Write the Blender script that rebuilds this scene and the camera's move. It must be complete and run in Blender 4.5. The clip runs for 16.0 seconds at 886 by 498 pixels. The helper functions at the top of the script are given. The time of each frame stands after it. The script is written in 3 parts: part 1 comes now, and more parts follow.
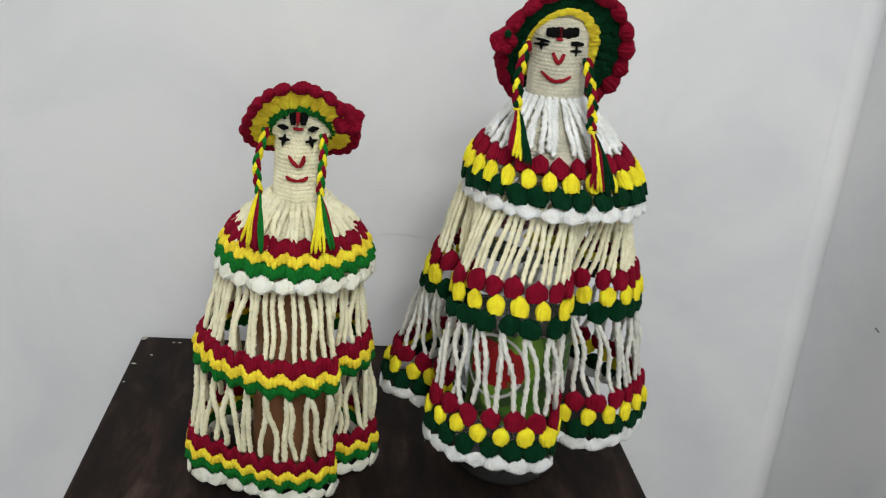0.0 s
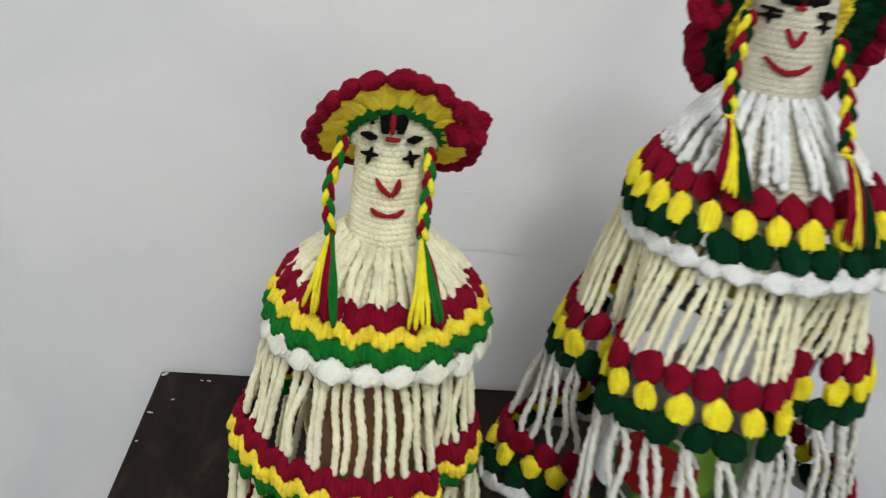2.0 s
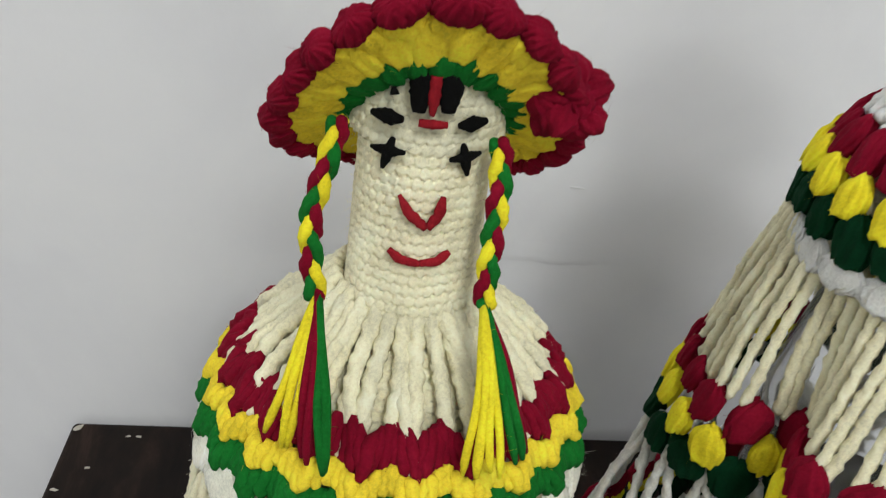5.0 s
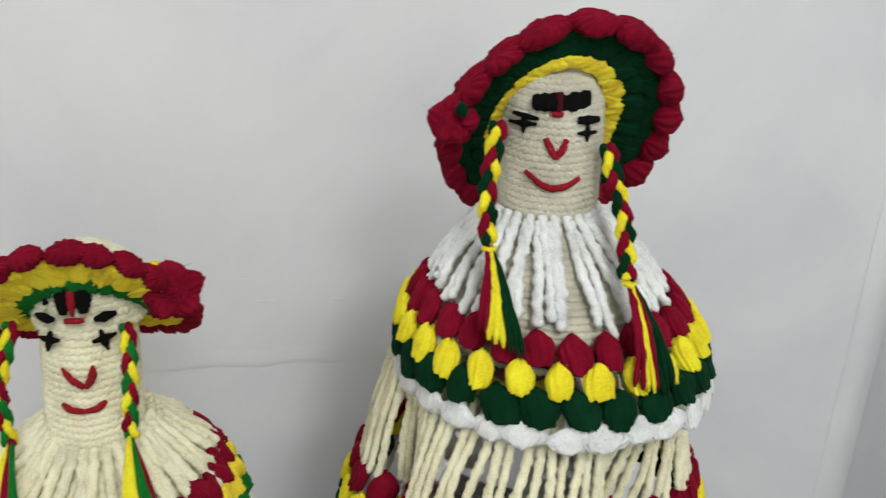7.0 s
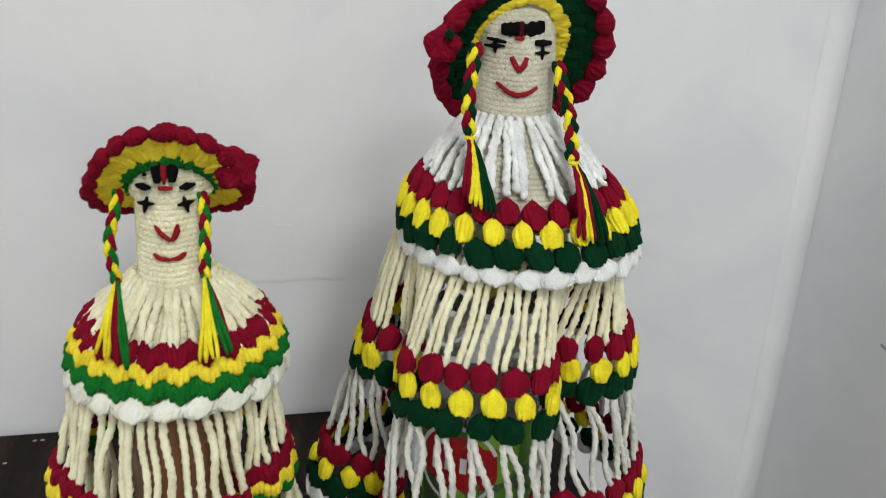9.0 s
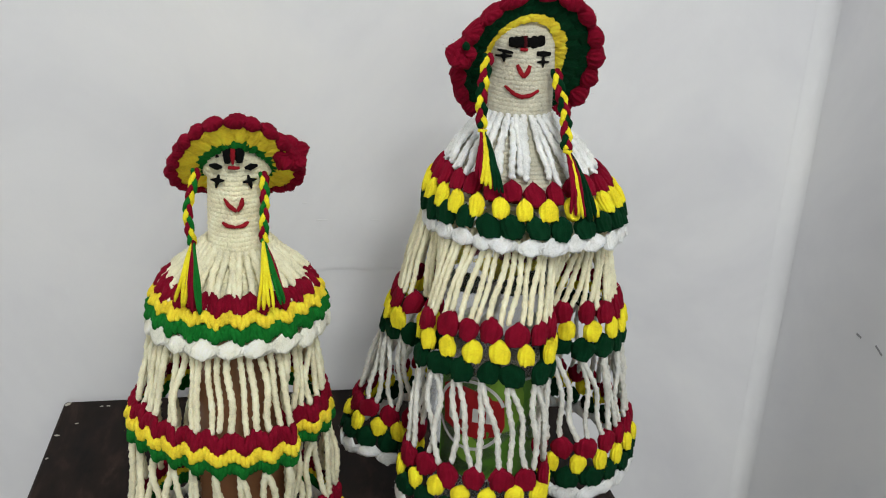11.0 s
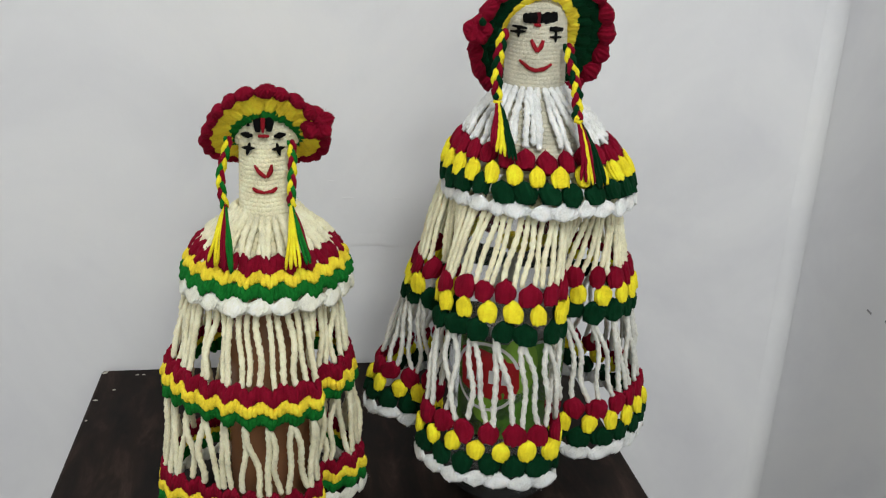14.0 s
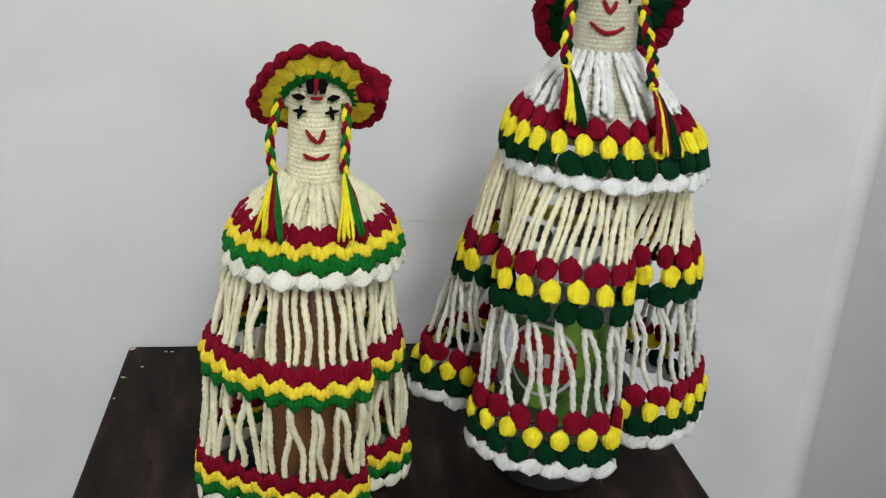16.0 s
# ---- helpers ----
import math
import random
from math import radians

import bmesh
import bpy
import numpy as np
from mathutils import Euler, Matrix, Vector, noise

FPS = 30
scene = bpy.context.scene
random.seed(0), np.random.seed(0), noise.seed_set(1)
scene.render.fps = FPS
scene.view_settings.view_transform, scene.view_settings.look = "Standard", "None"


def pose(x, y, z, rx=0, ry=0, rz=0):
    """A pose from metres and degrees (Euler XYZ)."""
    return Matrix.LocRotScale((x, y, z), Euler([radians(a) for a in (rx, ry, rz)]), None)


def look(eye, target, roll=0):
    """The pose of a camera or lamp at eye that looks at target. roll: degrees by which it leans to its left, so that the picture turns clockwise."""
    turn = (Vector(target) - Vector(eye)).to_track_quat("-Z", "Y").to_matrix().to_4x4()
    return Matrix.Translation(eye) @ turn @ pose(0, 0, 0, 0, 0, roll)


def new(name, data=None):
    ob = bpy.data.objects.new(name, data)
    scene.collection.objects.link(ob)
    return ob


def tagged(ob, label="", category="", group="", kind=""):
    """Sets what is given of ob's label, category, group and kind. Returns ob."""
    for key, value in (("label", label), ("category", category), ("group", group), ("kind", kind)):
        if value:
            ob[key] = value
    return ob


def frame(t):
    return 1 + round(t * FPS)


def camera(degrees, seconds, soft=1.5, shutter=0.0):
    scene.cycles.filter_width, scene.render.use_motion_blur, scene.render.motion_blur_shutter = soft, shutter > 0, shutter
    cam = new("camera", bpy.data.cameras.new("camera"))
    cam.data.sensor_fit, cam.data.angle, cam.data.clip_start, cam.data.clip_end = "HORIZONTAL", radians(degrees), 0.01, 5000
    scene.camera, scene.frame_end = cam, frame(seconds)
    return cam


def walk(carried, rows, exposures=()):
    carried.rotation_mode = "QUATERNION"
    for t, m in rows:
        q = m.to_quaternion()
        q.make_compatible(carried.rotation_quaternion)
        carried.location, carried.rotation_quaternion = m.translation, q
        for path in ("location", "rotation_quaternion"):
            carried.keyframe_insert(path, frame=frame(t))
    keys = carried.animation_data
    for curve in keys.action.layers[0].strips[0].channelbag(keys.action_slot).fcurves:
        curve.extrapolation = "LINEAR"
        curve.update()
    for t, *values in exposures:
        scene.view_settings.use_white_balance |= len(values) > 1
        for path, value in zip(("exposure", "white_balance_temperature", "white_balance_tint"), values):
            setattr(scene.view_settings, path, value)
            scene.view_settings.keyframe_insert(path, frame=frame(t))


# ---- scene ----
cam = camera(51.7, 16.0, soft=1.05, shutter=0.5)
PATH = [
    (0, -0.0348, -0.7484, 1.2556, 69.34, -4.89, -4.93),
    (0.5, -0.0351, -0.7091, 1.2471, 69.20, -4.66, -4.17),
    (1, -0.0490, -0.6559, 1.2378, 68.72, -5.05, -3.86),
    (1.5, -0.0702, -0.5634, 1.2386, 66.56, -5.46, -3.02),
    (2, -0.0829, -0.4928, 1.2242, 65.92, -5.60, -2.84),
    (2.5, -0.1093, -0.3907, 1.2000, 63.14, -5.21, -2.75),
    (3, -0.1088, -0.3170, 1.1792, 61.20, -5.79, -2.82),
    (3.5, -0.0994, -0.2711, 1.1633, 60.39, -6.22, -2.58),
    (3.7, -0.1000, -0.2559, 1.1562, 59.34, -5.53, -3.39),
    (5.8, -0.0982, -0.3315, 1.1820, 67.04, -6.38, -6.23),
    (6, -0.0626, -0.3510, 1.2029, 67.40, -4.53, -5.60),
    (6.5, -0.0329, -0.3902, 1.2309, 67.94, -4.61, -9.05),
    (7, 0.0012, -0.3965, 1.2541, 68.06, -2.64, -11.21),
    (7.5, 0.0090, -0.3813, 1.2362, 68.21, -2.11, -12.63),
    (8, -0.0128, -0.4084, 1.2408, 67.98, -2.20, -14.42),
    (8.5, -0.0300, -0.4822, 1.2459, 68.09, -2.47, -13.87),
    (9, -0.0353, -0.5408, 1.2456, 68.13, -2.77, -12.54),
    (9.5, -0.0464, -0.5921, 1.2370, 69.93, -3.31, -12.55),
    (10, -0.0516, -0.6305, 1.2484, 69.52, -3.31, -11.79),
    (10.2, -0.0519, -0.6463, 1.2478, 69.69, -3.41, -11.14),
    (12.3, -0.0502, -0.6603, 1.2481, 70.28, -2.62, -10.30),
    (12.5, -0.0489, -0.6585, 1.2514, 70.08, -2.69, -10.23),
    (13, -0.0490, -0.6834, 1.2538, 70.20, -2.65, -10.03),
    (13.5, -0.0504, -0.7027, 1.2500, 70.45, -2.41, -9.48),
    (14, -0.0511, -0.7012, 1.2349, 70.18, -2.47, -8.87),
    (14.5, -0.0584, -0.6809, 1.2223, 70.07, -2.44, -8.45),
    (15, -0.0544, -0.6781, 1.2151, 69.83, -2.53, -8.32),
    (15.5, -0.0652, -0.6747, 1.2148, 69.66, -2.86, -8.08),
    (16, -0.0818, -0.6589, 1.2117, 69.16, -3.30, -8.11),
]
walk(cam, [(t, pose(x, y, z, rx, ry, rz)) for t, x, y, z, rx, ry, rz in PATH], exposures=[(0.0, 0.0), (16.0, 0.0)])

# ---- light: lamps under the ceiling of the room, and fill lights added behind and beside the camera ----
world = bpy.data.worlds.new("room_air")
scene.world = world
world.use_nodes = True
world.node_tree.nodes["Background"].inputs[0].default_value = (0.75, 0.8, 0.9, 1)
world.node_tree.nodes["Background"].inputs[1].default_value = 0.3


def area(name, eye, target, sx, sy, watts, colour):
    data = bpy.data.lights.new(name, "AREA")
    data.shape, data.size, data.size_y, data.energy, data.color = "RECTANGLE", sx, sy, watts, colour
    ob = new(name, data)
    ob.matrix_world = look(eye, target)
    return ob


LAMP_WHITE = (0.975, 1.0, 0.98)
area("tube_lamp", (-1.0, -1.62, 2.30), (0.0, 0.1, 0.9), 0.22, 0.08, 2.6, LAMP_WHITE)
area("ceiling_lamp", (0.20, -2.45, 2.60), (0.10, 0.2, 0.95), 0.35, 0.25, 12.0, LAMP_WHITE)
area("bulb_lamp", (0.22, -1.55, 2.58), (0.2, 0.2, 0.95), 0.6, 0.3, 17.0, LAMP_WHITE)
# added frontal fill that brightens the undersides of the hats; no window known
area("south_fill_light", (0.25, -3.3, 1.65), (0.2, 0.2, 1.05), 1.3, 1.1, 11.0, LAMP_WHITE)
# added side fill that lifts the east wall; no window known
area("west_fill_light", (-2.15, -0.55, 1.65), (0.55, -0.1, 1.0), 0.7, 1.1, 12.0, LAMP_WHITE)

# ---- materials ----


def nodes_of(name):
    m = bpy.data.materials.new(name)
    m.use_nodes = True
    t = m.node_tree
    return m, t, t.nodes["Principled BSDF"]


def add(t, kind, **values):
    n = t.nodes.new(kind)
    for k, v in values.items():
        if k in n.inputs:
            n.inputs[k].default_value = v
    return n


def ramp(t, fac, stops):
    r = t.nodes.new("ShaderNodeValToRGB")
    while len(r.color_ramp.elements) < len(stops):
        r.color_ramp.elements.new(0.5)
    for e, (p, c) in zip(r.color_ramp.elements, stops):
        e.position, e.color = p, (*c, 1)
    t.links.new(fac, r.inputs["Fac"])
    return r.outputs["Color"]


def yarn(name, colour, sheen=0.02, vary=0.32):
    """Acrylic yarn: fine fibres, a little lighter and darker from ply to ply."""
    m, t, p = nodes_of(name)
    co = t.nodes.new("ShaderNodeTexCoord").outputs["Object"]
    fine = add(t, "ShaderNodeTexNoise", Scale=900.0, Detail=4.0, Roughness=0.75)
    broad = add(t, "ShaderNodeTexNoise", Scale=90.0, Detail=3.0)
    t.links.new(co, fine.inputs["Vector"])
    t.links.new(co, broad.inputs["Vector"])
    mix = t.nodes.new("ShaderNodeMath")
    mix.operation = "ADD"
    t.links.new(fine.outputs["Fac"], mix.inputs[0])
    t.links.new(broad.outputs["Fac"], mix.inputs[1])
    half = t.nodes.new("ShaderNodeMath")
    half.operation = "MULTIPLY"
    half.inputs[1].default_value = 0.5
    t.links.new(mix.outputs[0], half.inputs[0])
    dark = tuple(c * (1 - vary) for c in colour)
    light = tuple(min(1, c * (1 + vary) + 0.01 * vary) for c in colour)
    t.links.new(ramp(t, half.outputs[0], [(0.32, dark), (0.5, colour), (0.7, light)]), p.inputs["Base Color"])
    bump = add(t, "ShaderNodeBump", Strength=0.65, Distance=0.001)
    t.links.new(fine.outputs["Fac"], bump.inputs["Height"])
    t.links.new(bump.outputs[0], p.inputs["Normal"])
    p.inputs["Roughness"].default_value = 0.88
    p.inputs["Subsurface Weight"].default_value = 0.2
    p.inputs["Subsurface Radius"].default_value = (1.0, 0.8, 0.6)
    p.inputs["Subsurface Scale"].default_value = 0.003
    p.inputs["Specular IOR Level"].default_value = 0.08
    p.inputs["Sheen Weight"].default_value = sheen
    p.inputs["Sheen Roughness"].default_value = 0.5
    p.inputs["Sheen Tint"].default_value = (*[min(1, c * 0.7 + 0.3) for c in colour], 1)
    return m


def wall_paint():
    m, t, p = nodes_of("wall_paint")
    co = t.nodes.new("ShaderNodeTexCoord").outputs["Object"]
    blot = add(t, "ShaderNodeTexNoise", Scale=3.5, Detail=5.0, Roughness=0.6, Distortion=0.6)
    grit = add(t, "ShaderNodeTexNoise", Scale=260.0, Detail=3.0)
    lumps = add(t, "ShaderNodeTexNoise", Scale=14.0, Detail=3.0)
    for n in (blot, grit, lumps):
        t.links.new(co, n.inputs["Vector"])
    t.links.new(ramp(t, blot.outputs["Fac"], [(0.3, (0.65, 0.65, 0.675)), (0.5, (0.72, 0.72, 0.735)), (0.7, (0.765, 0.76, 0.76))]), p.inputs["Base Color"])
    soft = add(t, "ShaderNodeBump", Strength=0.25, Distance=0.004)
    fine = add(t, "ShaderNodeBump", Strength=0.12, Distance=0.0006)
    t.links.new(lumps.outputs["Fac"], soft.inputs["Height"])
    t.links.new(grit.outputs["Fac"], fine.inputs["Height"])
    t.links.new(soft.outputs[0], fine.inputs["Normal"])
    t.links.new(fine.outputs[0], p.inputs["Normal"])
    p.inputs["Roughness"].default_value = 0.62
    return m


def dark_wood():
    """Dark stained boards: streaks along y, scuffs and dust."""
    m, t, p = nodes_of("dark_wood")
    co = t.nodes.new("ShaderNodeTexCoord").outputs["Object"]
    mp = t.nodes.new("ShaderNodeMapping")
    mp.inputs["Scale"].default_value = (26.0, 7.0, 26.0)
    t.links.new(co, mp.inputs["Vector"])
    grain = add(t, "ShaderNodeTexNoise", Scale=1.6, Detail=7.0, Roughness=0.65, Distortion=0.4)
    t.links.new(mp.outputs[0], grain.inputs["Vector"])
    blot = add(t, "ShaderNodeTexNoise", Scale=9.0, Detail=6.0, Roughness=0.7)
    t.links.new(co, blot.inputs["Vector"])
    mix = t.nodes.new("ShaderNodeMix")
    mix.data_type = "RGBA"
    mix.blend_type = "MULTIPLY"
    mix.inputs["Factor"].default_value = 0.75
    t.links.new(ramp(t, grain.outputs["Fac"], [(0.30, (0.004, 0.0024, 0.0019)), (0.50, (0.0145, 0.0082, 0.0058)), (0.62, (0.033, 0.020, 0.015)), (0.76, (0.085, 0.057, 0.044))]), mix.inputs["A"])
    t.links.new(ramp(t, blot.outputs["Fac"], [(0.36, (0.36, 0.30, 0.28)), (0.5, (0.75, 0.68, 0.64)), (0.68, (1.0, 0.97, 0.95))]), mix.inputs["B"])
    t.links.new(mix.outputs["Result"], p.inputs["Base Color"])
    rough = t.nodes.new("ShaderNodeMapRange")
    rough.inputs["To Min"].default_value, rough.inputs["To Max"].default_value = 0.6, 0.85
    p.inputs["Specular IOR Level"].default_value = 0.2
    t.links.new(blot.outputs["Fac"], rough.inputs["Value"])
    t.links.new(rough.outputs[0], p.inputs["Roughness"])
    bump = add(t, "ShaderNodeBump", Strength=0.25, Distance=0.001)
    t.links.new(grain.outputs["Fac"], bump.inputs["Height"])
    t.links.new(bump.outputs[0], p.inputs["Normal"])
    return m


def plain(name, colour, rough=0.5, **more):
    m, t, p = nodes_of(name)
    p.inputs["Base Color"].default_value = (*colour, 1)
    p.inputs["Roughness"].default_value = rough
    for k, v in more.items():
        p.inputs[k.replace("_", " ")].default_value = v
    n = add(t, "ShaderNodeTexNoise", Scale=40.0, Detail=3.0)
    bump = add(t, "ShaderNodeBump", Strength=0.05, Distance=0.001)
    t.links.new(n.outputs["Fac"], bump.inputs["Height"])
    t.links.new(bump.outputs[0], p.inputs["Normal"])
    return m


PAINT, WOOD = wall_paint(), dark_wood()
CREAM = yarn("cream_yarn", (0.88, 0.825, 0.58))
# ivory of the tall doll's head and cape lining, darkened for the hat's shadow
IVORY = yarn("shaded_ivory_yarn", (0.60, 0.57, 0.455))
SNOW = yarn("white_yarn", (0.83, 0.835, 0.81))
# white yarn of the tall doll's lower strands, their shade put into the colour
PALE = yarn("shaded_white_yarn", (0.70, 0.69, 0.63))
MILK = yarn("milk_white_yarn", (0.90, 0.885, 0.74))
RED = yarn("crimson_yarn", (0.205, 0.003, 0.018))
YELLOW = yarn("yellow_yarn", (0.95, 0.70, 0.045))
LEMON = yarn("lemon_yarn", (0.90, 0.74, 0.03))
GREEN = yarn("green_yarn", (0.007, 0.15, 0.02))
PINE = yarn("dark_green_yarn", (0.001, 0.030, 0.010))
BLACK = yarn("black_yarn", (0.004, 0.004, 0.004))
MAROON = yarn("maroon_stitching_yarn", (0.07, 0.006, 0.010))
ROSE = yarn("red_stitching_yarn", (0.28, 0.012, 0.02))
# greys of the unseen walls and floor, set for the light they bounce
BOUNCE = plain("unseen_wall_bounce", (0.62, 0.61, 0.60), 0.8)
FLOOR = plain("unseen_floor_grey", (0.42, 0.41, 0.40), 0.7)
AMBER = plain("amber_glass", (0.36, 0.165, 0.08), 0.25, Transmission_Weight=0.2)
PET = plain("clear_plastic", (0.97, 0.98, 0.98), 0.06, Transmission_Weight=0.94, IOR=1.2)
LABEL = plain("green_label_film", (0.10, 0.27, 0.03), 0.35)
LEAF = plain("light_green_print", (0.22, 0.42, 0.05), 0.35)
SHIELD = plain("red_print", (0.42, 0.015, 0.02), 0.35)
PRINT = plain("white_print", (0.8, 0.8, 0.78), 0.4)
SCUFF = plain("grey_scuff", (0.25, 0.25, 0.26), 0.9)

# ---- the room ----


def part(name, bm, material, parent=None, label=""):
    me = bpy.data.meshes.new(name)
    bm.to_mesh(me)
    bm.free()
    for mat in material if isinstance(material, list) else [material]:
        me.materials.append(mat)
    ob = new(name, me)
    ob.parent = parent
    if label:
        ob["label"] = label
    return ob


def box(x0, y0, z0, x1, y1, z1, bevel=0.0, segments=2):
    bm = bmesh.new()
    bmesh.ops.create_cube(bm, size=1)
    for v in bm.verts:
        v.co = Vector(((x0 + x1) / 2 + v.co.x * (x1 - x0), (y0 + y1) / 2 + v.co.y * (y1 - y0), (z0 + z1) / 2 + v.co.z * (z1 - z0)))
    if bevel:
        bmesh.ops.bevel(bm, geom=bm.edges[:], offset=bevel, segments=segments, affect="EDGES", profile=0.5)
    return bm


BACK, SIDE, TOP = 0.262, 0.550, 0.75
# only the north and east walls show; the rest is added to bounce light
for name, b, mat in (
    ("floor", (-2.2, -3.4, -0.1, SIDE, BACK, 0.0), FLOOR),
    ("ceiling", (-2.2, -3.4, 2.7, SIDE + 1.5, BACK, 2.8), PAINT),
    ("wall_north", (-2.2, BACK, -0.1, SIDE + 0.12, BACK + 0.12, 2.8), PAINT),
    ("wall_east", (SIDE, -0.9, -0.1, SIDE + 0.12, BACK, 2.8), PAINT),
    ("wall_west", (-2.32, -3.4, -0.1, -2.2, BACK + 0.12, 2.8), BOUNCE),
    ("wall_south", (-2.2, -3.52, -0.1, SIDE + 1.5, -3.4, 2.8), BOUNCE),
    ("wall_niche", (SIDE, -1.02, -0.1, SIDE + 1.5, -0.9, 2.8), BOUNCE),
    ("wall_far_east", (SIDE + 1.5, -3.52, -0.1, SIDE + 1.62, -0.9, 2.8), BOUNCE),
    ("floor_east", (SIDE, -3.4, -0.1, SIDE + 1.5, -1.02, 0.0), FLOOR),
):
    tagged(part(name, box(*b), mat), "rough pale grey painted plaster" if mat != FLOOR else "unseen grey floor added to close the room", name.split("_")[0], kind="structure")

# the corner is filled round with plaster
bm = bmesh.new()
cols = []
for k in range(7):
    a = math.radians(90 * k / 6)
    x, y = SIDE - 0.018 + 0.018 * math.sin(a), BACK - 0.018 + 0.018 * math.cos(a)
    cols.append([bm.verts.new((x - 0.0003, y - 0.0003, z)) for z in (0.0, 2.7)])
for p, q in zip(cols, cols[1:]):
    f = bm.faces.new((p[0], p[1], q[1], q[0]))
    f.smooth = True
tagged(part("trim_corner_fillet", bm, PAINT), "rounded plaster in the corner of two walls", "trim", kind="structure")

# scratches in the paint beside the corner
for y, z, l, a in ((0.073, 0.862, 0.013, 25), (0.1064, 0.8628, 0.008, 10)):
    bm = box(-0.0004, -l / 2, -0.0011, 0.0004, l / 2, 0.0011, 0.0003)
    ob = part("paint_scratch", bm, SCUFF)
    ob.matrix_world = pose(SIDE - 0.0004, y, z, a)
    tagged(ob, "small grey scratch in the wall paint", "scratch", "scratches on the wall", "structure")

# a ridge where the plaster was levelled, and faint pencil smudges above it
bm = bmesh.new()
rows = []
for k in range(25):
    x = -0.115 + 0.22 * k / 24
    e = math.sin(math.pi * k / 24) ** 0.5
    z = 0.890 + 0.0010 * math.sin(k * 0.9) + 0.0006 * math.sin(k * 2.3)
    rows.append([bm.verts.new((x, BACK - d * e - 0.0002, z + dz)) for dz, d in ((0.0120, 0.0), (0.0020, 0.0005), (-0.0008, 0.0004), (-0.0030, 0.0))])
for p, q in zip(rows, rows[1:]):
    for i in range(3):
        f = bm.faces.new((p[i], q[i], q[i + 1], p[i + 1]))
        f.smooth = True
tagged(part("trim_plaster_ridge", bm, PAINT), "low ridge of painted plaster along the wall", "trim", kind="structure")
FAINT = plain("pencil_smudge", (0.70, 0.70, 0.705), 0.9)
for x, z, l, a in ((-0.012, 0.963, 0.005, 4), (0.006, 0.944, 0.012, 2), (0.062, 0.943, 0.010, 5)):
    bm = box(-l / 2, -0.0003, -0.0006, l / 2, 0.0003, 0.0006, 0.0002)
    ob = part("wall_smudge", bm, FAINT)
    ob.matrix_world = pose(x, BACK - 0.0002, z, 0, a)
    tagged(ob, "faint grey pencil smudge on the wall paint", "smudge", "smudges on the wall", "structure")

# ---- the table ----
table = new("side_table")
table.location = (0, 0, 0)
tagged(table, "small square table of dark stained wood against the wall", "table")
part("tabletop", box(-0.264, -0.27, TOP - 0.028, 0.264, 0.25, TOP, 0.004, 3), WOOD, table)
for sx in (-1, 1):
    part("apron", box(sx * 0.225 - 0.009, -0.2, TOP - 0.1, sx * 0.225 + 0.009, 0.18, TOP - 0.0285, 0.002), WOOD, table)
    for sy in (-0.225, 0.205):
        part("leg", box(sx * 0.225 - 0.02, sy - 0.02, 0.0, sx * 0.225 + 0.02, sy + 0.02, TOP - 0.0285, 0.003), WOOD, table)
for sy in (-0.225, 0.205):
    part("apron", box(-0.204, sy - 0.009, TOP - 0.1, 0.204, sy + 0.009, TOP - 0.0285, 0.002), WOOD, table)

CHIPS = [(-0.259, 0.243, 0.0042, 50), (-0.243, 0.202, 0.0022, 10), (-0.258, 0.181, 0.0026, 0), (-0.259, 0.14, 0.0018, 30), (-0.217, 0.235, 0.0022, 0), (-0.224, 0.235, 0.0016, 5)]
FLAKE = plain("bare_primer", (0.45, 0.42, 0.36), 0.8)


def flake(size, seed):
    """A chip in the varnish: a thin uneven scale."""
    g = random.Random(seed)
    bm = bmesh.new()
    rim = [(size * g.uniform(0.5, 1.1) * math.cos(k * 0.785), 0.6 * size * g.uniform(0.4, 1.1) * math.sin(k * 0.785)) for k in range(8)]
    top = [bm.verts.new((x, y, 0.0005)) for x, y in rim]
    low = [bm.verts.new((x * 1.15, y * 1.15, 0.0)) for x, y in rim]
    bm.faces.new(top)
    for k in range(8):
        bm.faces.new((low[k], low[(k + 1) % 8], top[(k + 1) % 8], top[k]))
    return bm


for k, (x, y, size, turn) in enumerate(CHIPS):
    chip = part("varnish_chip", flake(size, k), FLAKE, table, "pale chip in the dark varnish" if k == 0 else "")
    chip.matrix_world = pose(x, y, TOP, 0, 0, turn)

# ---- crochet work ----


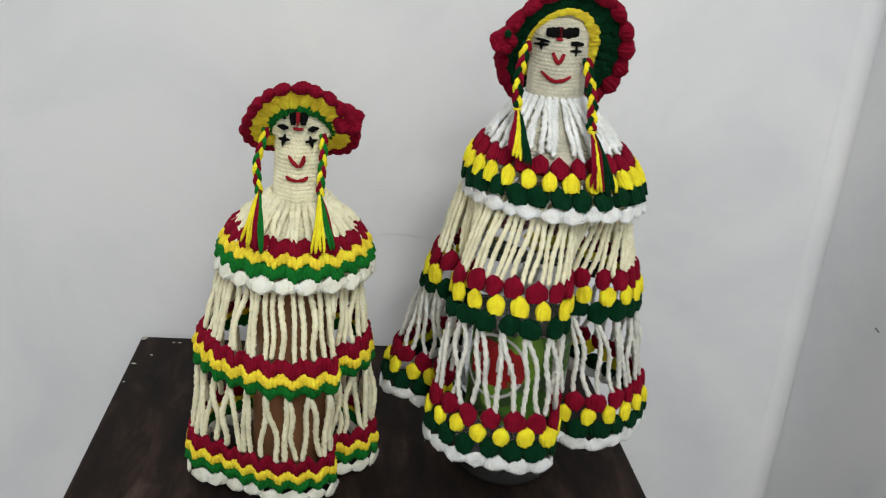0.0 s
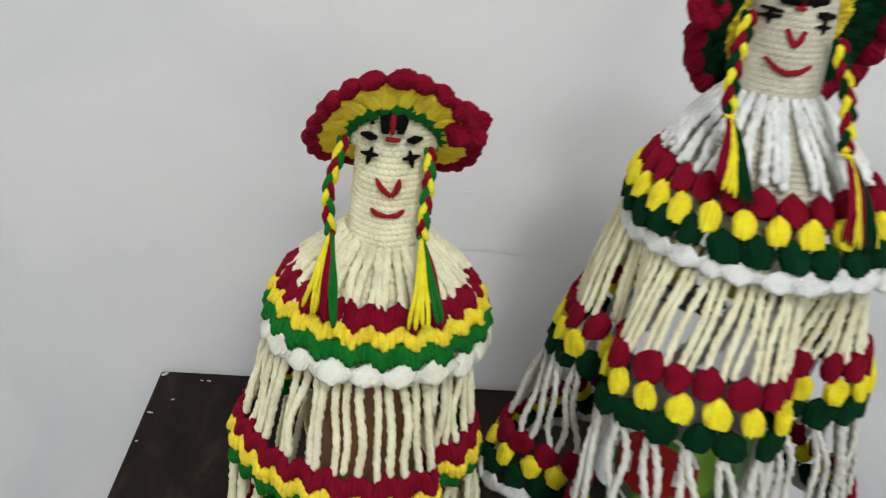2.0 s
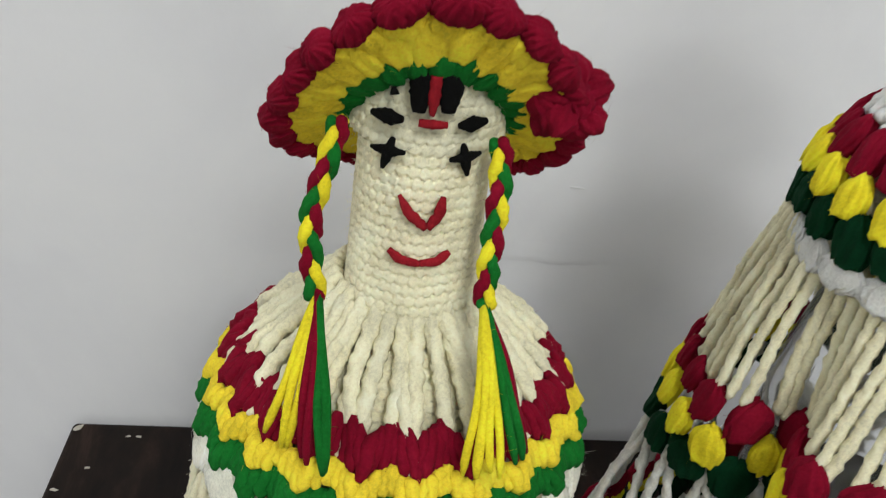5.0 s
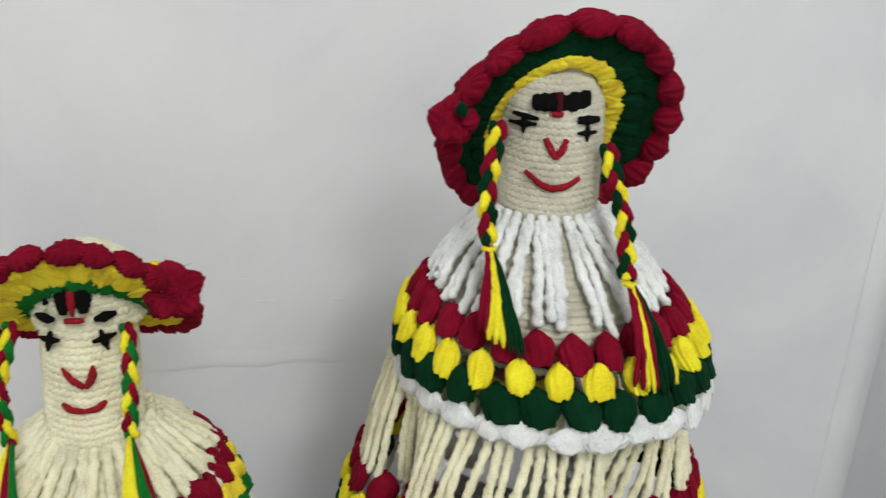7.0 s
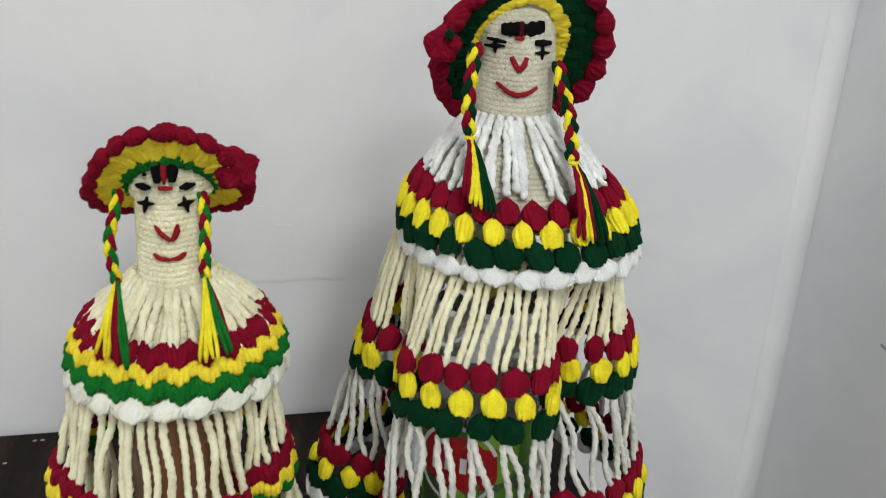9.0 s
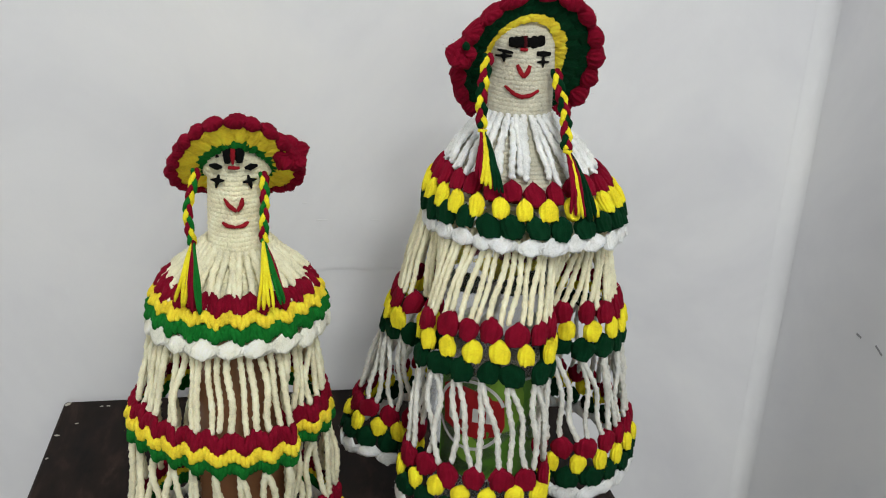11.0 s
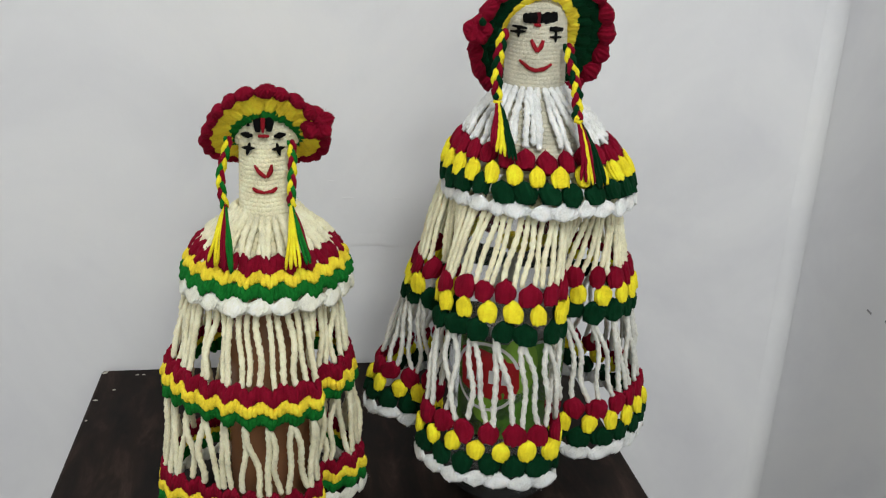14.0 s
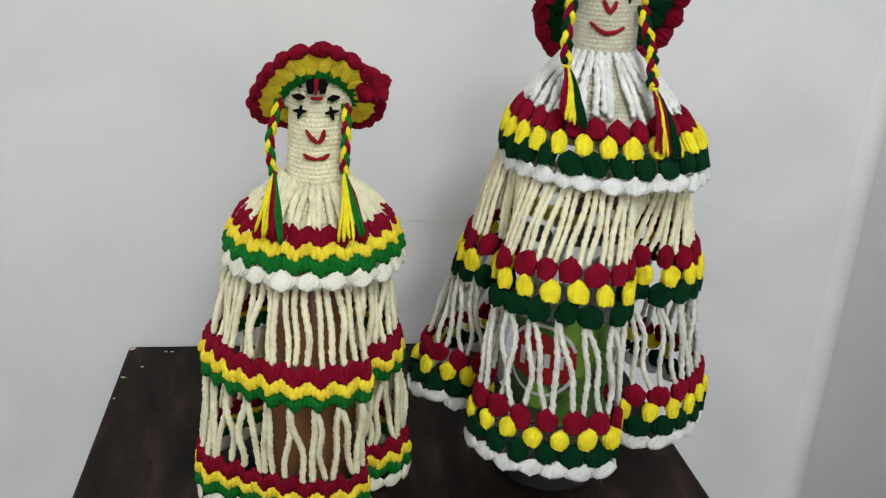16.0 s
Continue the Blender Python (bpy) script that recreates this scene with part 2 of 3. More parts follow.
class Knit:
    """Gathers yarn pieces of several colours for one mesh."""

    def __init__(self, mats, seed):
        self.v, self.f, self.m, self.n, self.mats = [], [], [], 0, mats
        self.rng = np.random.default_rng(seed)

    def grid(self, pts, mat, wrap=True, caps=False):
        """pts: rows x columns x 3; columns close on themselves."""
        a, b = pts.shape[:2]
        i = np.arange(a - 1)[:, None] * b
        j = np.arange(b if wrap else b - 1)[None, :]
        k = (j + 1) % b
        q = np.stack([i + j, i + k, i + k + b, i + j + b], -1).reshape(-1, 4) + self.n
        self.v.append(pts.reshape(-1, 3))
        self.f += q.tolist()
        if caps:
            self.f.append((np.arange(b)[::-1] + self.n).tolist())
            self.f.append((np.arange(b) + (a - 1) * b + self.n).tolist())
        self.m += [self.mats.index(mat)] * (len(q) + (2 if caps else 0))
        self.n += a * b

    def cord(self, path, r, mat, sides=7, ply=0.0, lay=0.006, taper=(0.8, 0.55), flat=1.0, face=None, lumps=0.0):
        """A tube along path; ply: how deep its twist is cut; lay: length of one turn."""
        p = np.asarray(path, float)
        d = np.gradient(p, axis=0)
        d /= np.linalg.norm(d, axis=1)[:, None] + 1e-12
        ref = np.array([0.0, 1.0, 0.02]) if face is None else np.asarray(face, float)
        u = np.cross(d, ref)
        u /= np.linalg.norm(u, axis=1)[:, None] + 1e-9
        w = np.cross(u, d)
        s = np.concatenate([[0], np.cumsum(np.linalg.norm(np.diff(p, axis=0), axis=1))])
        a = np.linspace(0, 2 * np.pi, sides, endpoint=False)
        turn = 2 * np.pi * s[:, None] / lay
        rr = r * (1 + ply * np.cos(2 * a[None] - turn)) * np.ones((len(p), 1))
        if lumps:
            rr = rr * (1 + lumps * np.sin(2 * np.pi * s[:, None] / (r * 2.3) + np.round(a / np.pi)[None] * np.pi)) * self.rng.uniform(0.92, 1.08, rr.shape)
        rr[0] *= taper[0]
        rr[-1] *= taper[1]
        pts = p[:, None] + u[:, None] * (rr * np.cos(a))[..., None] + w[:, None] * (rr * np.sin(a) * flat)[..., None]
        self.grid(pts, mat, caps=True)

    def puff(self, c, right, up, out, w, h, d, mat, shape="egg", ply=5, lean=None):
        """One shell: a soft core wrapped in strands of yarn that spread from its foot."""
        rng = self.rng
        k = rng.uniform(0.85, 1.1)
        c = np.asarray(c) + right * rng.normal(0, 0.04) * w + up * rng.normal(0, 0.035) * h
        h = h * rng.uniform(0.9, 1.08)
        tip = rng.uniform(-0.12, 0.12) if lean is None else lean

        def wide(v):
            if shape == "egg":
                return np.where(v < 0.5, 0.74 + 0.26 * np.sin(np.pi * np.minimum(v, 0.5)), np.maximum(0, 1 - (np.maximum(v - 0.5, 0) / 0.5) ** 2.3) ** 0.6)
            if shape == "fan":
                return np.where(v < 0.5, np.maximum(0, 1 - (1 - v / 0.5) ** 2.3) ** 0.5, 1 - (np.maximum(v - 0.5, 0) / 0.5) ** 1.4 * 0.75)
            return np.sin(np.pi * v) ** 0.42

        rows, cols = 10, 8 * ply
        v = 0.5 - 0.5 * np.cos(np.linspace(0.06, 0.94, rows) * np.pi)
        W = np.maximum(wide(v), 0.16)[:, None]
        a = np.linspace(0, 2 * np.pi, cols, endpoint=False)[None]
        ph = rng.uniform(0, 6.28, 5)
        vv = v[:, None]
        strand = np.abs(np.cos(ply * a + 0.8 * np.sin(3 * vv + ph[0]) + ph[1])) ** 0.7
        swell = 1 + 0.07 * np.sin(2 * a + ph[2] + 2.5 * vv) + 0.05 * np.sin(3 * a + ph[3] - 4 * vv)
        swell = swell * (0.80 + 0.25 * strand) + rng.normal(0, 0.035, (rows, cols))
        cx = np.sign(np.cos(a)) * np.abs(np.cos(a)) ** 0.85
        x = 0.49 * w * W * cx * k * swell + tip * w * (vv - 0.5)
        y = 0.48 * d * np.sqrt(W) * np.sin(a) * swell
        ragged = 0.05 * np.sin(5 * a + ph[4]) + 0.05 * np.sin(8 * a + ph[0]) + rng.normal(0, 0.03, (1, cols))
        z = (vv - 0.5) * h * (1 - 0.14 * np.cos(a) ** 2 + ragged) + 0.03 * h * np.sin(2 * a + ph[4])
        self.grid(c + x[..., None] * right + y[..., None] * out + z[..., None] * up, mat, caps=True)

    def fuzz(self, count, length, rad):
        """Loose fibre ends standing off the yarn."""
        v = np.concatenate(self.v)
        four = [i for i, f in enumerate(self.f) if len(f) == 4]
        q = v[np.array([self.f[i] for i in four])]
        mats = np.array(self.m)[four]
        n = np.cross(q[:, 1] - q[:, 0], q[:, 3] - q[:, 0])
        size = np.linalg.norm(n, axis=1)
        g = self.rng
        i = g.choice(len(q), count, p=size / size.sum())
        n = n[i] / (size[i, None] + 1e-12)
        w = g.dirichlet((1, 1, 1, 1), count)
        c = (q[i] * w[..., None]).sum(1) - n * 0.0002
        d1 = n + g.normal(0, 0.8, (count, 3))
        d2 = d1 + g.normal(0, 1.0, (count, 3))
        s = g.normal(0, 1, (count, 3))
        s = s / np.linalg.norm(s, axis=1)[:, None] * rad
        L = length * g.uniform(0.3, 1.2, (count, 1))
        p1, p2 = c + d1 * L * 0.5, c + d2 * L
        self.v.append(np.stack([c - s, c + s, p1 + s * 0.8, p1 - s * 0.8, p2], 1).reshape(-1, 3))
        k = self.n + 5 * np.arange(count)
        self.f += np.stack([k, k + 1, k + 2, k + 3], 1).tolist() + np.stack([k + 3, k + 2, k + 4], 1).tolist()
        self.m += mats[i].tolist() * 2
        self.n += 5 * count

    def build(self, name, base):
        me = bpy.data.meshes.new(name)
        v = np.concatenate(self.v) - np.array(base)
        me.from_pydata(v.tolist(), [], self.f)
        for mat in self.mats:
            me.materials.append(mat)
        me.polygons.foreach_set("material_index", self.m)
        me.polygons.foreach_set("use_smooth", [True] * len(self.f))
        me.update()
        ob = new(name, me)
        ob.location = Vector(base) + Vector((-0.0006, -0.0215, 0.0080))
        return ob


def ring(table):
    """A closed outline: radius by angle in degrees, eased from point to point."""
    a = np.array([t[0] for t in table], float)
    r = np.array([t[1] for t in table], float)
    o = np.argsort(a)
    a, r = a[o], r[o]
    a = np.concatenate([a - 360, a, a + 360])
    r = np.tile(r, 3)

    def at(th):
        d = (np.degrees(th) + 180) % 360 - 180
        return sum(w * np.interp(d + k, a, r) for k, w in ((-4, 0.15), (-2, 0.2), (0, 0.3), (2, 0.2), (4, 0.15)))

    return at


class Skirt:
    """The hang of a crocheted piece: outlines at several heights round an upright axis."""

    def __init__(self, axis, levels):
        self.x, self.y = axis
        self.lean = 0.0
        self.z = np.array([l[0] for l in levels])
        self.r = [ring(l[1]) if isinstance(l[1], list) else (lambda th, q=l[1]: q + 0 * np.asarray(th)) for l in levels]

    def at(self, th, z, off=0.0):
        th, z = np.broadcast_arrays(np.asarray(th, float), np.asarray(z, float))
        rs = np.stack([q(th) for q in self.r])
        o = np.argsort(self.z)
        zz = self.z[o]
        k = np.clip(np.searchsorted(zz, z) - 1, 0, len(zz) - 2)
        f = np.clip((z - zz[k]) / (zz[k + 1] - zz[k]), 0, 1)
        rs = rs[o]
        take = lambda n: np.take_along_axis(rs, n[None], 0)[0]
        r = take(k) * (1 - f) + take(k + 1) * f + off
        return np.stack([self.x + self.lean * (z - zz[0]) / (zz[-1] - zz[0]) + r * np.cos(th), self.y + r * np.sin(th), z], -1)

    def frame_at(self, th, z):
        c = self.at(np.array([th]), np.array([z]))[0]
        rt = self.at(np.array([th + 0.02]), np.array([z]))[0] - self.at(np.array([th - 0.02]), np.array([z]))[0]
        up = self.at(np.array([th]), np.array([z + 0.004]))[0] - self.at(np.array([th]), np.array([z - 0.004]))[0]
        rt /= np.linalg.norm(rt)
        up /= np.linalg.norm(up)
        out = np.cross(rt, up)
        out /= np.linalg.norm(out)
        return c, rt, up, out


def even(skirt, z, n, phase=0.0):
    """Angles that space n pieces evenly along the outline at height z."""
    th = np.linspace(-np.pi, np.pi, 721)
    p = skirt.at(th, np.full(721, z))
    s = np.concatenate([[0], np.cumsum(np.linalg.norm(np.diff(p, axis=0), axis=1))])
    return np.interp((np.arange(n) + phase) / n % 1.0 * s[-1], s, th)


def band(kn, sk, n, rows, wave=None):
    """Rows of shells: height, colour, width by pitch, height, depth, shape; every second row steps half a pitch."""
    for i, (z, mat, kw, h, d, shape, off) in enumerate(rows):
        ths = even(sk, z, n, 0.5 * (i % 2))
        p = sk.at(np.linspace(-np.pi, np.pi, 361), np.full(361, z))
        pitch = np.linalg.norm(np.diff(p, axis=0), axis=1).sum() / n
        for th in ths:
            dz = wave(th) if wave else 0.0
            c, rt, up, out = sk.frame_at(th, z + dz + kn.rng.normal(0, 0.0006))
            kn.puff(c + out * off, rt, up, out, pitch * kw * kn.rng.uniform(0.93, 1.07), h, d, mat, shape, lean=0.14 if shape == "fan" else None, ply=8 if shape == "fan" else 5)


def chevron(kn, sk, n, rows, wave=None, per=6):
    """Zigzag bands of treble stitches: height, colour, stitch length, stand-off; the peaks of all rows lie in line."""
    for z, mat, h, amp, off in rows:
        ths = even(sk, z, n * per)
        p = sk.at(np.linspace(-np.pi, np.pi, 361), np.full(361, z))
        step = np.linalg.norm(np.diff(p, axis=0), axis=1).sum() / (n * per)
        for i, th in enumerate(ths):
            u = (i % per + 0.5) / per
            rise = amp * (1 - 2 * abs(2 * u - 1)) * 0.5
            c, rt, up, out = sk.frame_at(th, z + kn.rng.normal(0, 0.0003))
            lean = (u - 0.5) * -0.55
            t = np.linspace(-0.5, 0.5, 6)
            hh = h * kn.rng.uniform(0.93, 1.1)
            q = c + up * rise + out * (off + 0.0011 * math.cos(2 * math.pi * u)) + np.outer(t * hh, up) + np.outer(t * hh * lean, rt) + np.outer((0.25 - t * t) * 0.0042, out)
            q = q + kn.rng.normal(0, 0.0003, q.shape) + up * kn.rng.normal(0, 0.0005)
            kn.cord(q, step * 0.86 * kn.rng.uniform(0.85, 1.2), mat, sides=8, ply=0.09, lay=0.006, taper=(0.6, 0.6), face=out, lumps=0.03)


def strands(kn, sk, n, z0, z1, r, mat, pairs=False, wob=0.0016, phase=0.0, wave=None, ply=0.09, seg=36, gap=None, stray=0.2):
    """Chains of yarn from one band down to the next."""
    top = even(sk, z0, n, phase)
    low = even(sk, z1, n, phase)
    for k in range(n):
        g = (low[k] - top[k] + np.pi) % (2 * np.pi) - np.pi
        if gap and gap[0] < math.degrees(low[k]) < gap[1]:
            continue
        for side in (-1, 1) if pairs else (0,):
            t = np.linspace(0, 1, seg)
            spread = side * 0.30 * (2 * np.pi / n) + kn.rng.normal(0, stray) * 2 * np.pi / n
            th = top[k] + (g + spread) * t ** 0.8
            dz1 = wave(low[k]) if wave else 0.0
            z = z0 + (z1 + dz1 + kn.rng.normal(0, 0.0015) - z0) * t
            a, b, c = kn.rng.uniform(0, 6.28, 3)
            am = wob * kn.rng.uniform(0.3, 1.4)
            p = sk.at(th + am / 0.06 * np.sin(5.5 * t + a) * np.sin(np.pi * t) * 0.8, z, 0.0)
            bulge = am * np.sin(4.2 * t + b) * np.sin(np.pi * t)
            p += np.stack([np.cos(th), np.sin(th), 0 * th], -1) * bulge[:, None]
            kn.cord(p, r * kn.rng.uniform(0.9, 1.1), mat, sides=8, ply=ply, lay=r * 4.0, taper=(0.8, 0.45), lumps=0.13)


def crochet_tube(kn, axis, prof, mat, row=0.0033, wide=0.0036, deep=0.0011, lean=(0, 0), cols=330, per=9):
    """A body of single crochet: prof gives (height, radius) from bottom to top; closes where the radius is small."""
    zz = np.array([p[0] for p in prof])
    rr = np.array([p[1] for p in prof])
    s = np.concatenate([[0], np.cumsum(np.hypot(np.diff(zz), np.diff(rr)))])
    n = int(s[-1] / row * per)
    t = np.linspace(0, s[-1], n)
    z, r = np.interp(t, s, zz), np.interp(t, s, rr)
    a = np.linspace(0, 2 * np.pi, cols, endpoint=False)
    stitches = max(8, round(2 * np.pi * rr.max() / wide))
    q = t[:, None] / row + 0.10 * np.sin(3 * a + 1.0) + 0.06 * np.sin(7 * a)
    lev = np.floor(q)
    u = a[None] * stitches / (2 * np.pi) + 0.5 * (lev % 2) + 0.12 * np.sin(lev * 5.1 + a * 4)
    cell = np.floor(u) * 12.9898 + lev * 78.233
    odd = np.abs(np.sin(cell) * 43758.5453) % 1.0
    dq, du = np.abs(q - np.round(q)), np.abs(u - np.round(u))
    pit = np.maximum(0, 1 - (dq / 0.30) ** 2 - (du / 0.27) ** 2)
    disp = deep * (0.30 * np.abs(np.sin(np.pi * q)) ** 0.6 + (0.20 + 0.25 * odd) * np.abs(np.sin(np.pi * u)) ** 0.6 - (0.5 + 0.9 * odd) * pit - 0.35)
    k = (z - zz[0]) / (zz[-1] - zz[0])
    R = r[:, None] + disp * np.minimum(1, r / 0.008)[:, None]
    pts = np.stack([axis[0] + lean[0] * k[:, None] + R * np.cos(a), axis[1] + lean[1] * k[:, None] + R * np.sin(a), z[:, None] + 0 * R], -1)
    kn.grid(pts, mat, caps=True)


def stitch(kn, axis, radius, pts, w, mat):
    """A sewn yarn stitch over the round front of the head: pts of x from the middle, and height; w: half widths."""
    p = np.array(pts, float)
    n = 14
    t = np.linspace(0, len(p) - 1, n)
    x, z = np.interp(t, range(len(p)), p[:, 0]), np.interp(t, range(len(p)), p[:, 1])
    ww = 1.15 * np.interp(t, np.linspace(0, len(p) - 1, len(w)), w) * kn.rng.uniform(0.88, 1.12, n)
    r = radius + 0.0004
    y = -np.sqrt(np.maximum(r * r - x * x, 1e-8))
    c = np.stack([axis[0] + x, axis[1] + y, z], -1)
    d = np.gradient(c, axis=0)
    d /= np.linalg.norm(d, axis=1)[:, None]
    out = np.stack([x, y, 0 * x], -1) / r
    rt = np.cross(d, out)
    a = np.linspace(0, 2 * np.pi, 8, endpoint=False)
    g = c[:, None] + rt[:, None] * (ww[:, None] * np.cos(a))[..., None] + out[:, None] * (np.minimum(ww, 0.0012)[:, None] * np.sin(a))[..., None]
    kn.grid(g, mat, caps=True)


def brim(kn, axis, inner, outer, rows):
    """A flared brim. inner, outer: (rx, ry, height, tilt, lift of front and back, shift in x): the front stands higher by tilt. rows: share of the way out, colour, count, width, length, depth, shape."""

    def at(ph, s):
        p = [np.array([q[5] + q[0] * math.sin(ph), -q[1] * math.cos(ph), q[2] + q[3] * math.cos(ph) + q[4] * math.cos(2 * ph)]) for q in (inner, outer)]
        return np.array([axis[0], axis[1], 0]) + p[0] * (1 - s) + p[1] * s

    for i, (s, mat, n, kw, kl, d, shape) in enumerate(rows):
        ph = np.linspace(-np.pi, np.pi, 361)
        pts = np.array([at(q, s) for q in ph])
        acc = np.concatenate([[0], np.cumsum(np.linalg.norm(np.diff(pts, axis=0), axis=1))])
        for q in np.interp((np.arange(n) + 0.5 * (i % 2)) / n * acc[-1], acc, ph):
            rt = at(q + 0.03, s) - at(q - 0.03, s)
            up = at(q, s + 0.05) - at(q, s - 0.05)
            rt /= np.linalg.norm(rt)
            up /= np.linalg.norm(up)
            out = np.cross(rt, up)
            out /= np.linalg.norm(out)
            long = np.linalg.norm(at(q, 1) - at(q, 0)) * kl
            kn.puff(at(q, s), rt, up, out, acc[-1] / n * kw, long, d, mat, shape, ply=8 if shape == "round" else 5)


def braid(kn, path, r, amp, period, cols, r_out=None):
    """Three plaited strands along a path."""
    p = np.array(path, float)
    acc = np.concatenate([[0], np.cumsum(np.linalg.norm(np.diff(p, axis=0), axis=1))])
    n = int(acc[-1] / 0.0012) + 2
    s = np.linspace(0, acc[-1], n)
    c = np.stack([np.interp(s, acc, p[:, i]) for i in range(3)], -1)
    k = np.ones(9) / 9
    pad = np.concatenate([np.repeat(c[:1], 4, 0), c, np.repeat(c[-1:], 4, 0)])
    c = np.stack([np.convolve(pad[:, i], k, "valid") for i in range(3)], -1)
    for j, mat in enumerate(cols):
        f = 2 * np.pi * (s / period + j / 3)
        q = c + np.stack([amp * np.sin(f), -amp * 0.75 * np.sin(2 * f), 0 * f], -1)
        kn.cord(q, r, mat, sides=9, ply=0.10, lay=r * 3.0, taper=(0.7, 0.7), lumps=0.05)


def tassel(kn, knot, ends, r, ply=0.0):
    """Loose yarn ends below a knot: ends of (place, colour)."""
    k = np.array(knot, float)
    for e, mat in ends:
        e = np.array(e, float)
        t = np.linspace(0, 1, 14)[:, None]
        a = kn.rng.uniform(0, 6.28)
        mid = np.array([0.0, -0.004, 0.004])
        p = k + (e - k) * t + mid * np.sin(np.pi * t)
        p[:, 0] += 0.0008 * np.sin(7 * t[:, 0] + a) * t[:, 0]
        kn.cord(p, r * kn.rng.uniform(0.85, 1.15), mat, sides=7, ply=ply, lay=r * 3.6, taper=(1.0, 0.5))


def rosette(kn, c, out, rad, petals, mats):
    """A small crocheted flower, thick petals round a middle."""
    o = np.array(out, float)
    o /= np.linalg.norm(o)
    u = np.cross(o, [0, 0, 1.0])
    u /= np.linalg.norm(u)
    w = np.cross(u, o)
    for i in range(petals):
        a = 2 * np.pi * i / petals + 0.3
        d = u * math.cos(a) + w * math.sin(a)
        s = np.cross(o, d)
        kn.puff(np.array(c) + d * rad * 0.52, s, d, o, rad * 1.2, rad * 1.05, rad * 1.25, mats[0], "round", ply=6)
    kn.puff(np.array(c) + o * rad * 0.3, u, w, o, rad * 0.95, rad * 0.95, rad * 0.8, mats[1], "round", ply=8)

# ---- the small doll ----
Z = TOP
small = Knit([CREAM, SNOW, MILK, RED, YELLOW, LEMON, GREEN, BLACK, ROSE], 3)
SX, SY = -0.0715, -0.004
crochet_tube(small, (SX, SY), [(Z + 0.255, 0.0208), (Z + 0.285, 0.0204), (Z + 0.31, 0.0200), (Z + 0.335, 0.0195), (Z + 0.341, 0.0175), (Z + 0.346, 0.0125), (Z + 0.3485, 0.006), (Z + 0.349, 0.001)], CREAM, lean=(0.001, 0.006), deep=0.0009)
cape = Skirt((-0.072, 0.003), [(Z + 0.268, 0.021), (Z + 0.258, 0.030), (Z + 0.245, 0.045), (Z + 0.235, 0.053), (Z + 0.225, 0.058), (Z + 0.213, 0.063), (Z + 0.198, 0.0665)])
crochet_tube(small, (-0.072, 0.003), [(Z + 0.212, 0.0585), (Z + 0.235, 0.047), (Z + 0.25, 0.034), (Z + 0.262, 0.021)], CREAM)
strands(small, cape, 38, Z + 0.264, Z + 0.237, 0.0024, CREAM, wob=0.0016, ply=0.09)
strands(small, cape, 30, Z + 0.267, Z + 0.231, 0.0024, CREAM, wob=0.003, phase=0.4, ply=0.09, stray=0.35)
chevron(small, cape, 23, [
    (Z + 0.2355, RED, 0.0140, 0.0050, 0.0006),
    (Z + 0.2260, YELLOW, 0.0088, 0.0055, 0.0016),
    (Z + 0.2175, GREEN, 0.0105, 0.0050, 0.0008),
])
band(small, cape, 21, [(Z + 0.2075, MILK, 1.28, 0.0145, 0.0034, "fan", 0.001)])

skirt = Skirt((-0.075, 0.004), [
    (Z + 0.215, 0.052),
    (Z + 0.128, [(-180, 0.078), (-150, 0.072), (-120, 0.069), (-88, 0.074), (-54, 0.073), (-46, 0.042), (-36, 0.064), (-10, 0.068), (40, 0.070), (90, 0.07), (140, 0.076)]),
    (Z + 0.012, [(-180, 0.086), (-163, 0.086), (-142, 0.062), (-115, 0.058), (-80, 0.062), (-48, 0.064), (-42, 0.058), (-36, 0.036), (-26, 0.036), (-10, 0.068), (4, 0.081), (30, 0.08), (90, 0.075), (140, 0.085)]),
])
strands(small, skirt, 50, Z + 0.208, Z + 0.143, 0.0023, CREAM, wob=0.0026, stray=0.3)
chevron(small, skirt, 27, [
    (Z + 0.1380, RED, 0.0140, 0.0050, 0.0006),
    (Z + 0.1282, YELLOW, 0.0088, 0.0055, 0.0016),
    (Z + 0.1190, GREEN, 0.0115, 0.0050, 0.0008),
])
strands(small, skirt, 26, Z + 0.112, Z + 0.046, 0.0024, CREAM, pairs=True, wob=0.0028, phase=0.5, stray=0.12)
chevron(small, skirt, 30, [
    (Z + 0.0410, RED, 0.0140, 0.0050, 0.0006),
    (Z + 0.0310, YELLOW, 0.0088, 0.0055, 0.0016),
    (Z + 0.0220, GREEN, 0.0110, 0.0050, 0.0008),
])
band(small, skirt, 28, [(Z + 0.0095, MILK, 1.28, 0.0145, 0.0034, "fan", 0.001)])

brim(small, (SX + 0.0005, SY + 0.004), (0.0215, 0.0215, Z + 0.323, 0.015, 0.001, 0.0), (0.0450, 0.0370, Z + 0.321, 0.034, 0.006, 0.0), [
    (0.14, GREEN, 24, 1.35, 0.42, 0.0055, "egg"),
    (0.50, YELLOW, 24, 1.55, 0.62, 0.0056, "egg"),
    (0.72, YELLOW, 24, 1.30, 0.34, 0.0056, "egg"),
    (0.95, RED, 23, 1.30, 0.36, 0.0092, "round"),
])
rosette(small, (SX + 0.0375, SY - 0.010, Z + 0.332), (0.35, -0.8, 0.35), 0.0122, 5, [RED, RED])
small.puff(np.array([SX + 0.0285, SY + 0.001, Z + 0.3365]), np.array([0.9, 0, -0.3]), np.array([0.3, 0.2, 0.9]), np.array([0, -1.0, 0.2]), 0.010, 0.009, 0.006, YELLOW, "egg")
